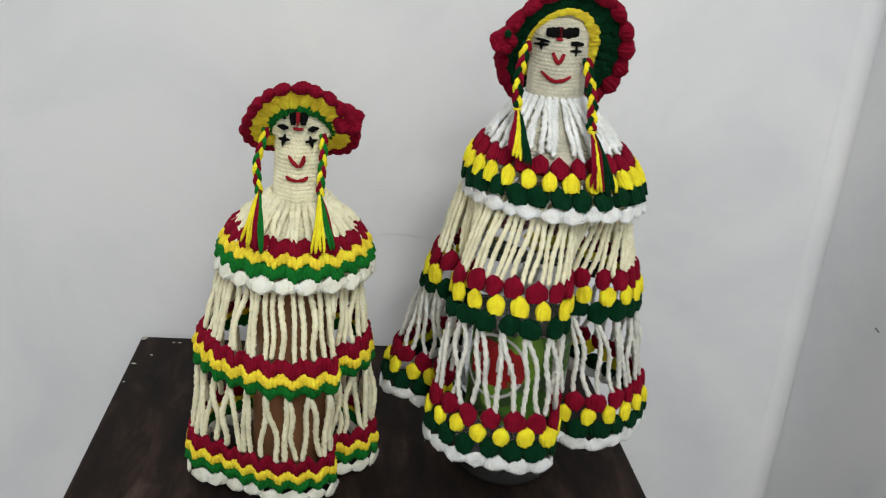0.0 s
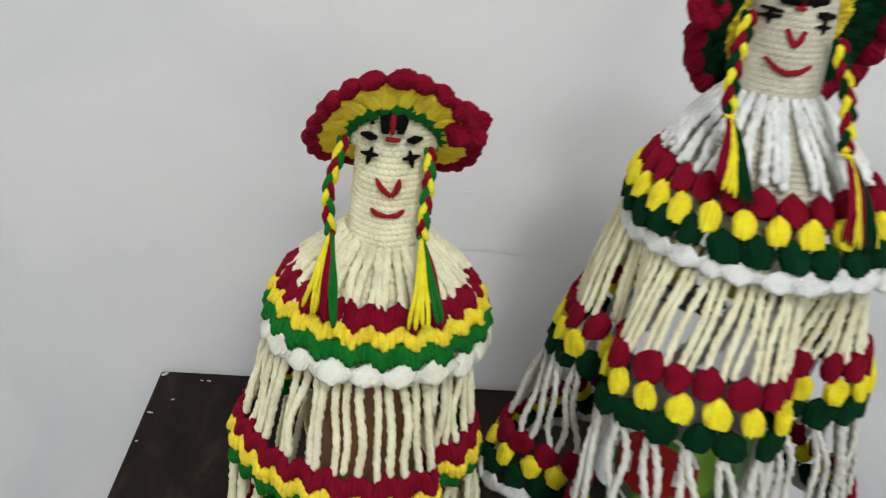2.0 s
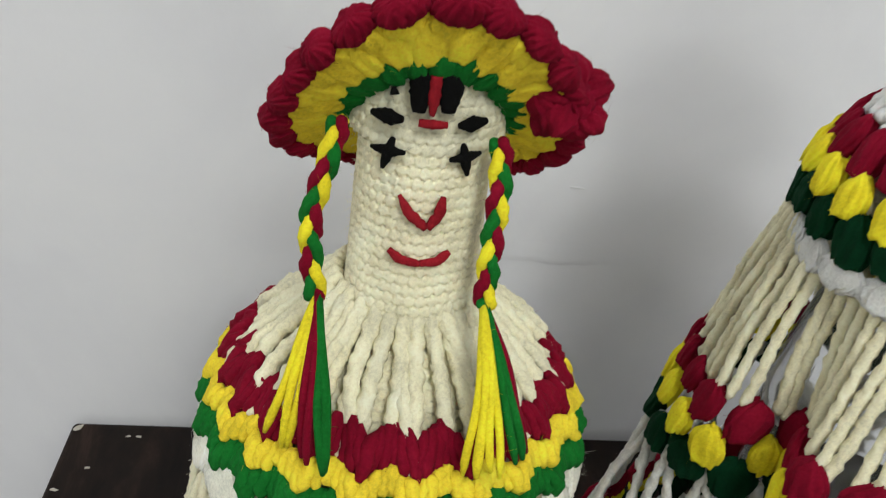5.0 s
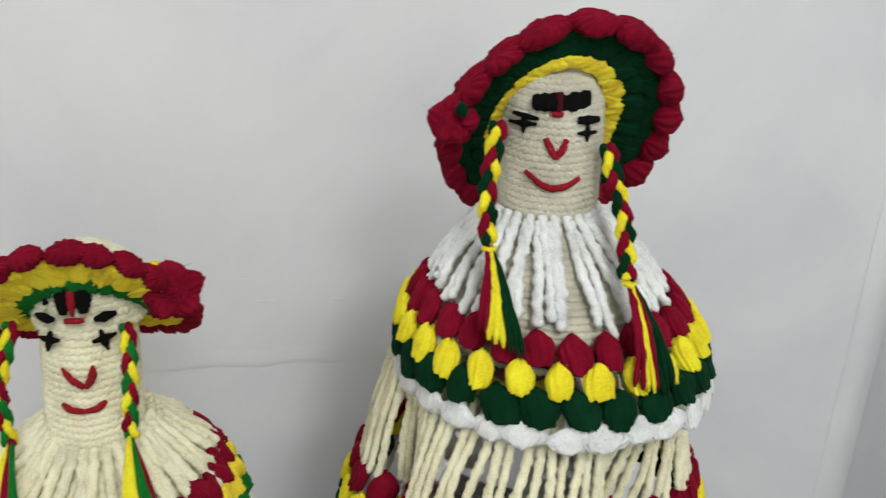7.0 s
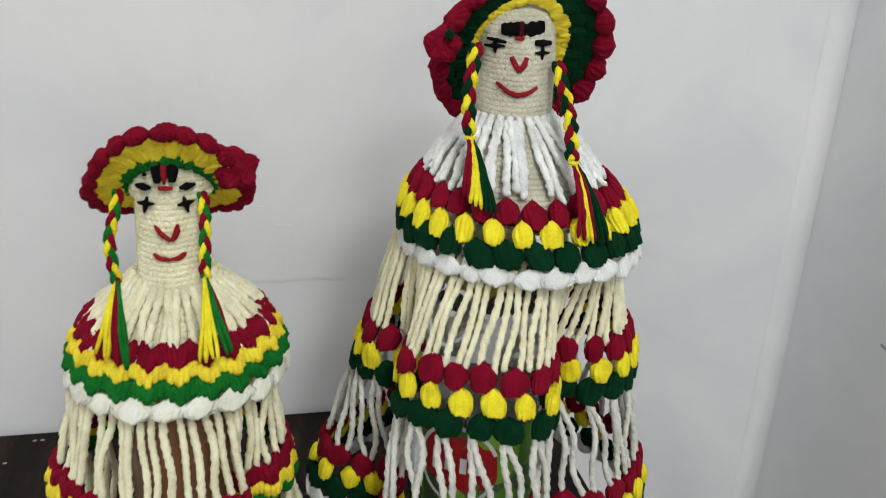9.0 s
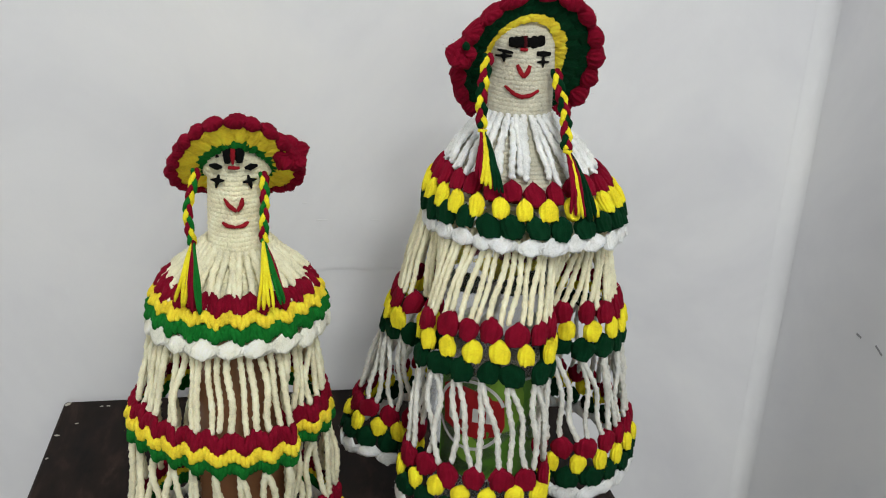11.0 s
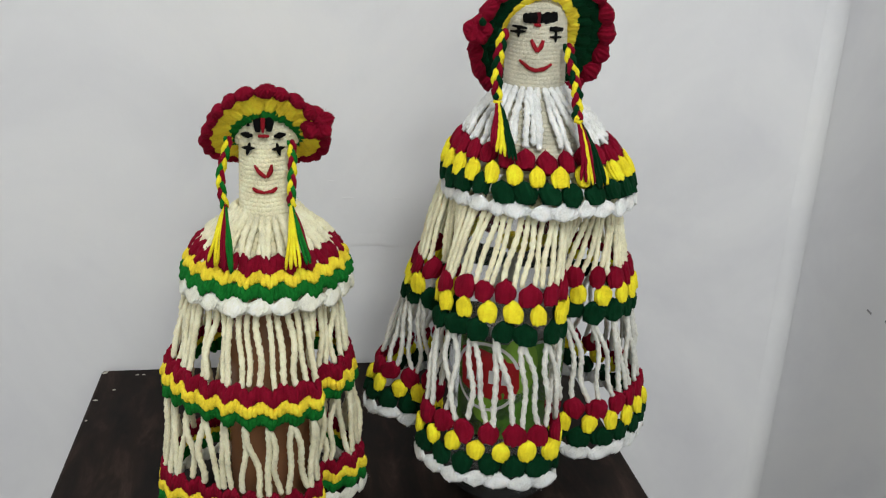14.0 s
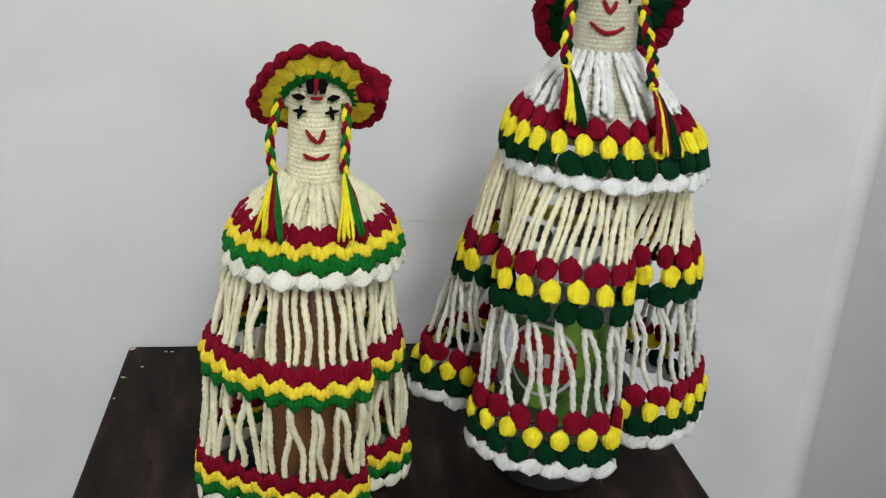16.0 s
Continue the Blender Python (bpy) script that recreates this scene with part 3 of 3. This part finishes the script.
crochet_tube(small, (SX + 0.001, SY + 0.008), [(Z + 0.315, 0.0235), (Z + 0.330, 0.0225), (Z + 0.341, 0.018), (Z + 0.347, 0.009), (Z + 0.349, 0.001)], CREAM)

ax = (SX, SY + 0.001)
for x, z, w in ((-0.0046, 0.3335, 0.0028), (0.0034, 0.3340, 0.0030)):
    stitch(small, ax, 0.0200, [(x, Z + z + 0.006), (x, Z + z - 0.0055)], [0.0016, w, w * 0.9, 0.0016], BLACK)
stitch(small, ax, 0.0206, [(-0.0008, Z + 0.3385), (-0.001, Z + 0.3275)], [0.0014, 0.0017, 0.0006], ROSE)
stitch(small, ax, 0.0199, [(-0.0116, Z + 0.3335), (-0.0112, Z + 0.3315)], [0.0006, 0.0012], BLACK)
for x in (-0.0124, 0.0108):
    stitch(small, ax, 0.0201, [(x - 0.0040, Z + 0.3248), (x + 0.0040, Z + 0.3252)], [0.0008, 0.0022, 0.0008], BLACK)
stitch(small, ax, 0.0203, [(-0.0042, Z + 0.3251), (0.0034, Z + 0.3251)], [0.0009, 0.0013, 0.0009], ROSE)
for x, k in ((-0.0116, -1), (0.0098, 1)):
    stitch(small, ax, 0.0203, [(x - 0.0045, Z + 0.3150), (x + 0.0045, Z + 0.3160)], [0.0005, 0.0017, 0.0005], BLACK)
    stitch(small, ax, 0.0203, [(x - 0.001 * k, Z + 0.3195), (x + 0.0012 * k, Z + 0.3100)], [0.0006, 0.0018, 0.0005], BLACK)
stitch(small, ax, 0.0207, [(-0.0076, Z + 0.3035), (-0.0045, Z + 0.2985), (0.0006, Z + 0.2945)], [0.0005, 0.0013, 0.0015, 0.0011], ROSE)
stitch(small, ax, 0.0207, [(0.0048, Z + 0.3040), (0.0040, Z + 0.2985), (0.0012, Z + 0.2945)], [0.0007, 0.0015, 0.0015, 0.0011], ROSE)
stitch(small, ax, 0.0208, [(-0.0092, Z + 0.2862), (-0.0060, Z + 0.2838), (0.0, Z + 0.2830)], [0.0007, 0.0013, 0.0013, 0.0008], ROSE)
stitch(small, ax, 0.0208, [(0.0084, Z + 0.2866), (0.0050, Z + 0.2838), (0.0, Z + 0.2832)], [0.0008, 0.0014, 0.0013, 0.0008], ROSE)

three = [RED, LEMON, GREEN]
braid(small, [(-0.0965, -0.018, Z + 0.3245), (-0.099, -0.023, Z + 0.3135), (-0.1035, -0.026, Z + 0.297), (-0.102, -0.028, Z + 0.280), (-0.100, -0.031, Z + 0.272)], 0.0018, 0.0018, 0.026, three)
braid(small, [(-0.0525, -0.020, Z + 0.3225), (-0.0515, -0.026, Z + 0.310), (-0.0525, -0.030, Z + 0.288), (-0.0530, -0.034, Z + 0.274)], 0.0018, 0.0018, 0.026, three)
tassel(small, (-0.100, -0.031, Z + 0.275), [((x, y, Z + z), m) for x, y, z, m in (
    (-0.112, -0.046, 0.238, LEMON), (-0.1085, -0.05, 0.236, LEMON), (-0.1055, -0.05, 0.236, LEMON), (-0.1025, -0.053, 0.235, RED),
    (-0.1000, -0.056, 0.235, RED), (-0.0965, -0.058, 0.233, GREEN), (-0.0945, -0.058, 0.234, GREEN))], 0.0014)
tassel(small, (-0.0530, -0.035, Z + 0.276), [((x, y, Z + z), m) for x, y, z, m in (
    (-0.0565, -0.060, 0.236, LEMON), (-0.0530, -0.062, 0.237, LEMON), (-0.0500, -0.062, 0.239, LEMON), (-0.0475, -0.062, 0.237, LEMON),
    (-0.0430, -0.058, 0.239, GREEN), (-0.0405, -0.056, 0.239, GREEN), (-0.0385, -0.053, 0.239, RED))], 0.0014)
small.fuzz(90000, 0.0013, 0.00007)
ob = small.build("crochet_doll", (-0.072, 0.0, Z))
tagged(ob, "small cream crocheted doll in a striped fringed skirt and flared hat", "doll")

# ---- the tall doll ----
tall = Knit([CREAM, IVORY, SNOW, PALE, RED, YELLOW, LEMON, PINE, BLACK, ROSE, MAROON], 8)
TX, TY = 0.1325, 0.009
crochet_tube(tall, (TX + 0.001, TY), [(Z + 0.345, 0.0235), (Z + 0.375, 0.0235), (Z + 0.395, 0.0235), (Z + 0.410, 0.0225), (Z + 0.420, 0.0180), (Z + 0.4265, 0.0105), (Z + 0.429, 0.001)], IVORY, row=0.0031, lean=(-0.002, 0.0), deep=0.0006)
cape = Skirt((0.1445, 0.009), [(Z + 0.362, 0.022), (Z + 0.352, 0.031), (Z + 0.335, 0.047), (Z + 0.318, 0.059), (Z + 0.305, 0.0675), (Z + 0.293, 0.0725), (Z + 0.270, 0.0775)])
cape.lean = -0.013
crochet_tube(tall, (0.140, 0.010), [(Z + 0.300, 0.060), (Z + 0.322, 0.052), (Z + 0.345, 0.035), (Z + 0.358, 0.022)], IVORY, lean=(-0.006, 0.0))
strands(tall, cape, 32, Z + 0.359, Z + 0.321, 0.0023, SNOW, wob=0.0015, ply=0.14, gap=(-93, -84))
strands(tall, cape, 27, Z + 0.361, Z + 0.323, 0.0023, SNOW, wob=0.0020, phase=0.4, ply=0.14, gap=(-93, -84), stray=0.3)
band(tall, cape, 26, [
    (Z + 0.3150, RED, 0.96, 0.0175, 0.0085, "egg", 0.001),
    (Z + 0.3035, LEMON, 0.78, 0.0165, 0.0085, "egg", 0.0025),
    (Z + 0.2925, PINE, 1.07, 0.0170, 0.0085, "egg", 0.001),
])
band(tall, cape, 28, [(Z + 0.2800, SNOW, 1.30, 0.0140, 0.0034, "fan", 0.001)])

skirt = Skirt((0.137, 0.016), [
    (Z + 0.292, 0.066),
    (Z + 0.203, [(-180, 0.089), (-172, 0.087), (-165, 0.062), (-158, 0.062), (-148, 0.091), (-125, 0.094), (-110, 0.095), (-90, 0.096), (-82, 0.085), (-76, 0.054), (-66, 0.058), (-52, 0.076), (-38, 0.086), (-10, 0.090), (40, 0.090), (90, 0.088), (150, 0.090)]),
    (Z + 0.070, [(-180, 0.088), (-170, 0.070), (-161, 0.072), (-150, 0.105), (-125, 0.1125), (-100, 0.108), (-83, 0.102), (-76, 0.062), (-66, 0.062), (-52, 0.088), (-35, 0.100), (-8, 0.117), (30, 0.108), (90, 0.105), (135, 0.116), (162, 0.134), (174, 0.118)]),
])


def hang(th):
    return 0.006 * math.cos(th - math.radians(-75)) - 0.003


strands(tall, skirt, 78, Z + 0.285, Z + 0.219, 0.0021, CREAM, wob=0.0013, wave=hang, ply=0.14)
band(tall, skirt, 33, [
    (Z + 0.2155, RED, 0.92, 0.0180, 0.0085, "egg", 0.001),
    (Z + 0.2020, LEMON, 0.76, 0.0165, 0.0085, "egg", 0.0025),
    (Z + 0.1880, PINE, 1.07, 0.0175, 0.0085, "egg", 0.001),
], hang)
strands(tall, skirt, 32, Z + 0.184, Z + 0.111, 0.0021, PALE, pairs=True, wob=0.0024, phase=0.5, ply=0.2, stray=0.12)
band(tall, skirt, 37, [
    (Z + 0.1070, RED, 0.92, 0.0175, 0.0085, "egg", 0.001),
    (Z + 0.0945, LEMON, 0.76, 0.0160, 0.0085, "egg", 0.0025),
    (Z + 0.0815, PINE, 1.07, 0.0165, 0.0085, "egg", 0.001),
])
band(tall, skirt, 40, [(Z + 0.0680, SNOW, 1.30, 0.0150, 0.0036, "fan", 0.001)])

brim(tall, (TX + 0.006, TY + 0.008), (0.0262, 0.0240, Z + 0.396, 0.0325, 0.0, -0.0042), (0.0535, 0.032, Z + 0.392, 0.053, 0.002, 0.0005), [
    (0.0, YELLOW, 30, 1.9, 0.28, 0.0060, "egg"),
    (0.08, YELLOW, 30, 1.9, 0.30, 0.0060, "egg"),
    (0.34, PINE, 28, 1.9, 0.44, 0.0060, "round"),
    (0.62, PINE, 28, 1.9, 0.36, 0.0055, "round"),
    (0.90, RED, 18, 1.36, 0.46, 0.0140, "round"),
])
rosette(tall, (TX - 0.047, TY - 0.006, Z + 0.400), (-0.3, -0.8, 0.3), 0.0105, 5, [RED, RED])
tall.puff(np.array([TX - 0.046, TY - 0.017, Z + 0.4075]), np.array([1.0, 0, 0]), np.array([0, 0, 1.0]), np.array([0, -1.0, 0]), 0.0055, 0.006, 0.004, PINE, "round")
crochet_tube(tall, (TX + 0.001, TY + 0.017), [(Z + 0.385, 0.0245), (Z + 0.408, 0.0235), (Z + 0.421, 0.019), (Z + 0.428, 0.010), (Z + 0.430, 0.001)], SNOW)

for x, lift in ((-0.0064, -0.0004), (0.0064, 0.0)):
    stitch(tall, (TX - 0.0035, TY), 0.0228, [(x - 0.0062, Z + 0.4120 + lift), (x + 0.0062, Z + 0.4130 + lift)], [0.0028, 0.0036, 0.0037, 0.0033], BLACK)
ax = (TX, TY)
stitch(tall, ax, 0.0236, [(-0.0058, Z + 0.4165), (-0.0052, Z + 0.4085)], [0.0012, 0.0015, 0.0012], MAROON)
stitch(tall, ax, 0.0238, [(-0.0085, Z + 0.4072), (-0.0035, Z + 0.4072)], [0.0009, 0.0012, 0.0009], ROSE)
stitch(tall, ax, 0.0238, [(-0.0215, Z + 0.4052), (-0.0130, Z + 0.4045)], [0.0007, 0.0012, 0.0006], BLACK)
stitch(tall, ax, 0.0238, [(-0.0225, Z + 0.4010), (-0.0135, Z + 0.4022)], [0.0006, 0.0013, 0.0005], BLACK)
stitch(tall, ax, 0.0238, [(-0.0185, Z + 0.4045), (-0.0180, Z + 0.3975)], [0.0007, 0.0013, 0.0005], BLACK)
stitch(tall, ax, 0.0238, [(0.0035, Z + 0.4048), (0.0140, Z + 0.4042)], [0.0013, 0.0019, 0.0012], BLACK)
stitch(tall, ax, 0.0238, [(0.0038, Z + 0.3990), (0.0135, Z + 0.3987)], [0.0005, 0.0012, 0.0005], BLACK)
stitch(tall, ax, 0.0238, [(0.0085, Z + 0.4030), (0.0088, Z + 0.3950)], [0.0006, 0.0013, 0.0005], BLACK)
stitch(tall, ax, 0.0240, [(-0.0098, Z + 0.3965), (-0.0072, Z + 0.3915), (-0.0048, Z + 0.3882)], [0.0011, 0.0016, 0.0013], ROSE)
stitch(tall, ax, 0.0240, [(-0.0010, Z + 0.3965), (-0.0025, Z + 0.3915), (-0.0050, Z + 0.3882)], [0.0011, 0.0016, 0.0013], ROSE)
stitch(tall, ax, 0.0240, [(-0.0165, Z + 0.3810), (-0.0105, Z + 0.3760), (-0.0055, Z + 0.3742)], [0.0009, 0.0013, 0.0013], ROSE)
stitch(tall, ax, 0.0240, [(0.0068, Z + 0.3790), (0.0010, Z + 0.3755), (-0.0058, Z + 0.3742)], [0.0009, 0.0013, 0.0013], ROSE)

three = [RED, LEMON, PINE]
braid(tall, [(0.103, -0.010, Z + 0.404), (0.101, -0.014, Z + 0.399), (0.0965, -0.021, Z + 0.377), (0.0970, -0.0265, Z + 0.3535)], 0.0022, 0.0022, 0.027, three)
braid(tall, [(0.1505, -0.014, Z + 0.395), (0.1515, -0.018, Z + 0.387), (0.1550, -0.033, Z + 0.364), (0.1535, -0.046, Z + 0.3430)], 0.0022, 0.0022, 0.027, three)
tassel(tall, (0.0970, -0.0275, Z + 0.354), [((x, y, Z + z), m) for x, y, z, m in (
    (0.0905, -0.046, 0.324, RED), (0.0925, -0.049, 0.322, RED), (0.0945, -0.050, 0.321, LEMON), (0.0970, -0.052, 0.320, LEMON), (0.0990, -0.052, 0.318, LEMON),
    (0.1020, -0.054, 0.317, PINE), (0.1045, -0.055, 0.316, PINE), (0.1070, -0.055, 0.316, PINE))], 0.0015, 0.15)
tassel(tall, (0.1535, -0.047, Z + 0.344), [((x, y, Z + z), m) for x, y, z, m in (
    (0.1540, -0.066, 0.304, RED), (0.1570, -0.067, 0.303, RED), (0.1595, -0.067, 0.302, LEMON), (0.1620, -0.067, 0.301, LEMON), (0.1645, -0.066, 0.302, RED),
    (0.1690, -0.063, 0.297, PINE), (0.1720, -0.062, 0.297, PINE), (0.1745, -0.060, 0.299, PINE))], 0.0015, 0.15)
tall.cord([(0.0940, -0.029, Z + 0.3535), (0.0970, -0.0315, Z + 0.3532), (0.1000, -0.029, Z + 0.3535)], 0.0014, LEMON)
tall.cord([(0.1505, -0.048, Z + 0.3435), (0.1535, -0.0510, Z + 0.3432), (0.1565, -0.048, Z + 0.3435)], 0.0014, LEMON)
tall.fuzz(90000, 0.0014, 0.00008)
ob = tall.build("crochet_doll", (0.137, 0.015, Z))
tagged(ob, "tall white crocheted doll with tulip-stitch bands and flared hat", "doll")

# ---- the bottles under the dolls ----


def turned(prof, sides=48, ribs=0):
    bm = bmesh.new()
    rings = []
    for z, r in prof:
        rings.append([bm.verts.new((r * math.cos(2 * math.pi * k / sides), r * math.sin(2 * math.pi * k / sides), z)) for k in range(sides)])
    for a, b in zip(rings, rings[1:]):
        for k in range(sides):
            f = bm.faces.new((a[k], a[(k + 1) % sides], b[(k + 1) % sides], b[k]))
            f.smooth = True
    bm.faces.new(rings[0][::-1])
    bm.faces.new(rings[-1])
    return bm


def patch(outline, radius, z_mid):
    """A printed shape, bent round the bottle: outline of (along the round, height) from its middle, facing the front."""
    bm = bmesh.new()
    xs = [p[0] for p in outline]
    zs = [p[1] for p in outline]
    n = len(outline)
    cx, cz = sum(xs) / n, sum(zs) / n
    put = lambda x, z: bm.verts.new((radius * math.sin(x / radius), -radius * math.cos(x / radius), z_mid + z))
    inner = []
    for k in (1.0, 0.66, 0.33):
        inner.append([put(cx + (x - cx) * k, cz + (z - cz) * k) for x, z in outline])
    mid = put(cx, cz)
    for a, b in zip(inner, inner[1:]):
        for k in range(n):
            bm.faces.new((a[k], a[(k + 1) % n], b[(k + 1) % n], b[k]))
    for k in range(n):
        bm.faces.new((inner[-1][k], inner[-1][(k + 1) % n], mid))
    return bm


def arc(cx, cz, rx, rz, a0, a1, w, n=16):
    """A curved stroke as an outline."""
    out = [(cx + (rx + s * w / 2) * math.cos(math.radians(a)), cz + (rz + s * w / 2) * math.sin(math.radians(a))) for s, rng in ((1, range(n + 1)), (-1, range(n, -1, -1))) for a in [a0 + (a1 - a0) * k / n for k in rng]]
    return out


def strip(outline, radius, z_mid):
    """A thin curved stroke, built as quads between its two sides."""
    bm = bmesh.new()
    n = len(outline) // 2
    vs = [bm.verts.new((radius * math.sin(x / radius), -radius * math.cos(x / radius), z_mid + z)) for x, z in outline]
    for k in range(n - 1):
        bm.faces.new((vs[k], vs[k + 1], vs[2 * n - 2 - k], vs[2 * n - 1 - k]))
    return bm


beer = new("glass_bottle")
beer.location = (-0.073, -0.0155, Z)
tagged(beer, "brown glass bottle hidden under the small doll", "bottle")
part("body", turned([(0.0, 0.028), (0.002, 0.0325), (0.008, 0.034), (0.13, 0.034), (0.15, 0.033), (0.17, 0.029), (0.19, 0.022), (0.215, 0.0175), (0.26, 0.0155), (0.325, 0.0135), (0.333, 0.0132)]), AMBER, beer)

soda = new("plastic_bottle")
soda.matrix_world = pose(0.131, 0.0045, Z, 0, 0, -19)
tagged(soda, "clear plastic bottle with a green label under the tall doll", "bottle")
part("body", turned([(0.0, 0.034), (0.002, 0.040), (0.010, 0.0465), (0.022, 0.0495), (0.055, 0.050), (0.062, 0.0485), (0.068, 0.0495), (0.165, 0.0495), (0.172, 0.0485), (0.18, 0.050), (0.215, 0.0485), (0.25, 0.040), (0.28, 0.028), (0.30, 0.0175), (0.335, 0.0145), (0.338, 0.0145)]), PET, soda)
wrap = part("label", turned([(0.070, 0.0500), (0.163, 0.0500)], 64), PET, soda, "printed green and red plastic label")
for nm, out, rad, mat in (
    ("green_field", [(-0.040 + 0.130 * k / 16, -0.044) for k in range(17)] + [(0.090 - 0.130 * k / 16, 0.044) for k in range(17)], 0.0503, LABEL),
    ("light_leaf", [(0.016 + 0.016 * math.cos(a / 10 * math.pi), 0.012 + 0.026 * math.sin(a / 10 * math.pi)) for a in range(20)], 0.0506, LEAF),
    ("light_leaf", [(-0.012 + 0.010 * math.cos(a / 10 * math.pi), -0.032 + 0.012 * math.sin(a / 10 * math.pi)) for a in range(20)], 0.0506, LEAF),
    ("red_shield", [(-0.037, 0.020), (-0.03, 0.024), (-0.018, 0.0235), (0.0, 0.019), (0.015, 0.0150), (0.017, -0.008), (0.014, -0.017), (-0.003, -0.021), (-0.02, -0.020), (-0.035, -0.013)], 0.0509, SHIELD),
):
    part(nm, patch(out, rad, 0.1165 if nm == "green_field" else 0.1300), mat, wrap)
for out in (arc(-0.012, 0.0, 0.0285, 0.030, 20, 170, 0.0028), arc(-0.012, 0.0, 0.0285, 0.030, 195, 335, 0.0028)):
    part("white_arc", strip(out, 0.0512, 0.1290), PRINT, wrap)
for x, h in ((-0.028, 0.016), (-0.018, 0.012), (-0.007, 0.012), (0.004, 0.012)):
    part("white_bar", patch([(x - 0.0024, -h / 2), (x + 0.0024, -h / 2), (x + 0.0024, h / 2), (x - 0.0024, h / 2)], 0.0513, 0.1300), PRINT, wrap)
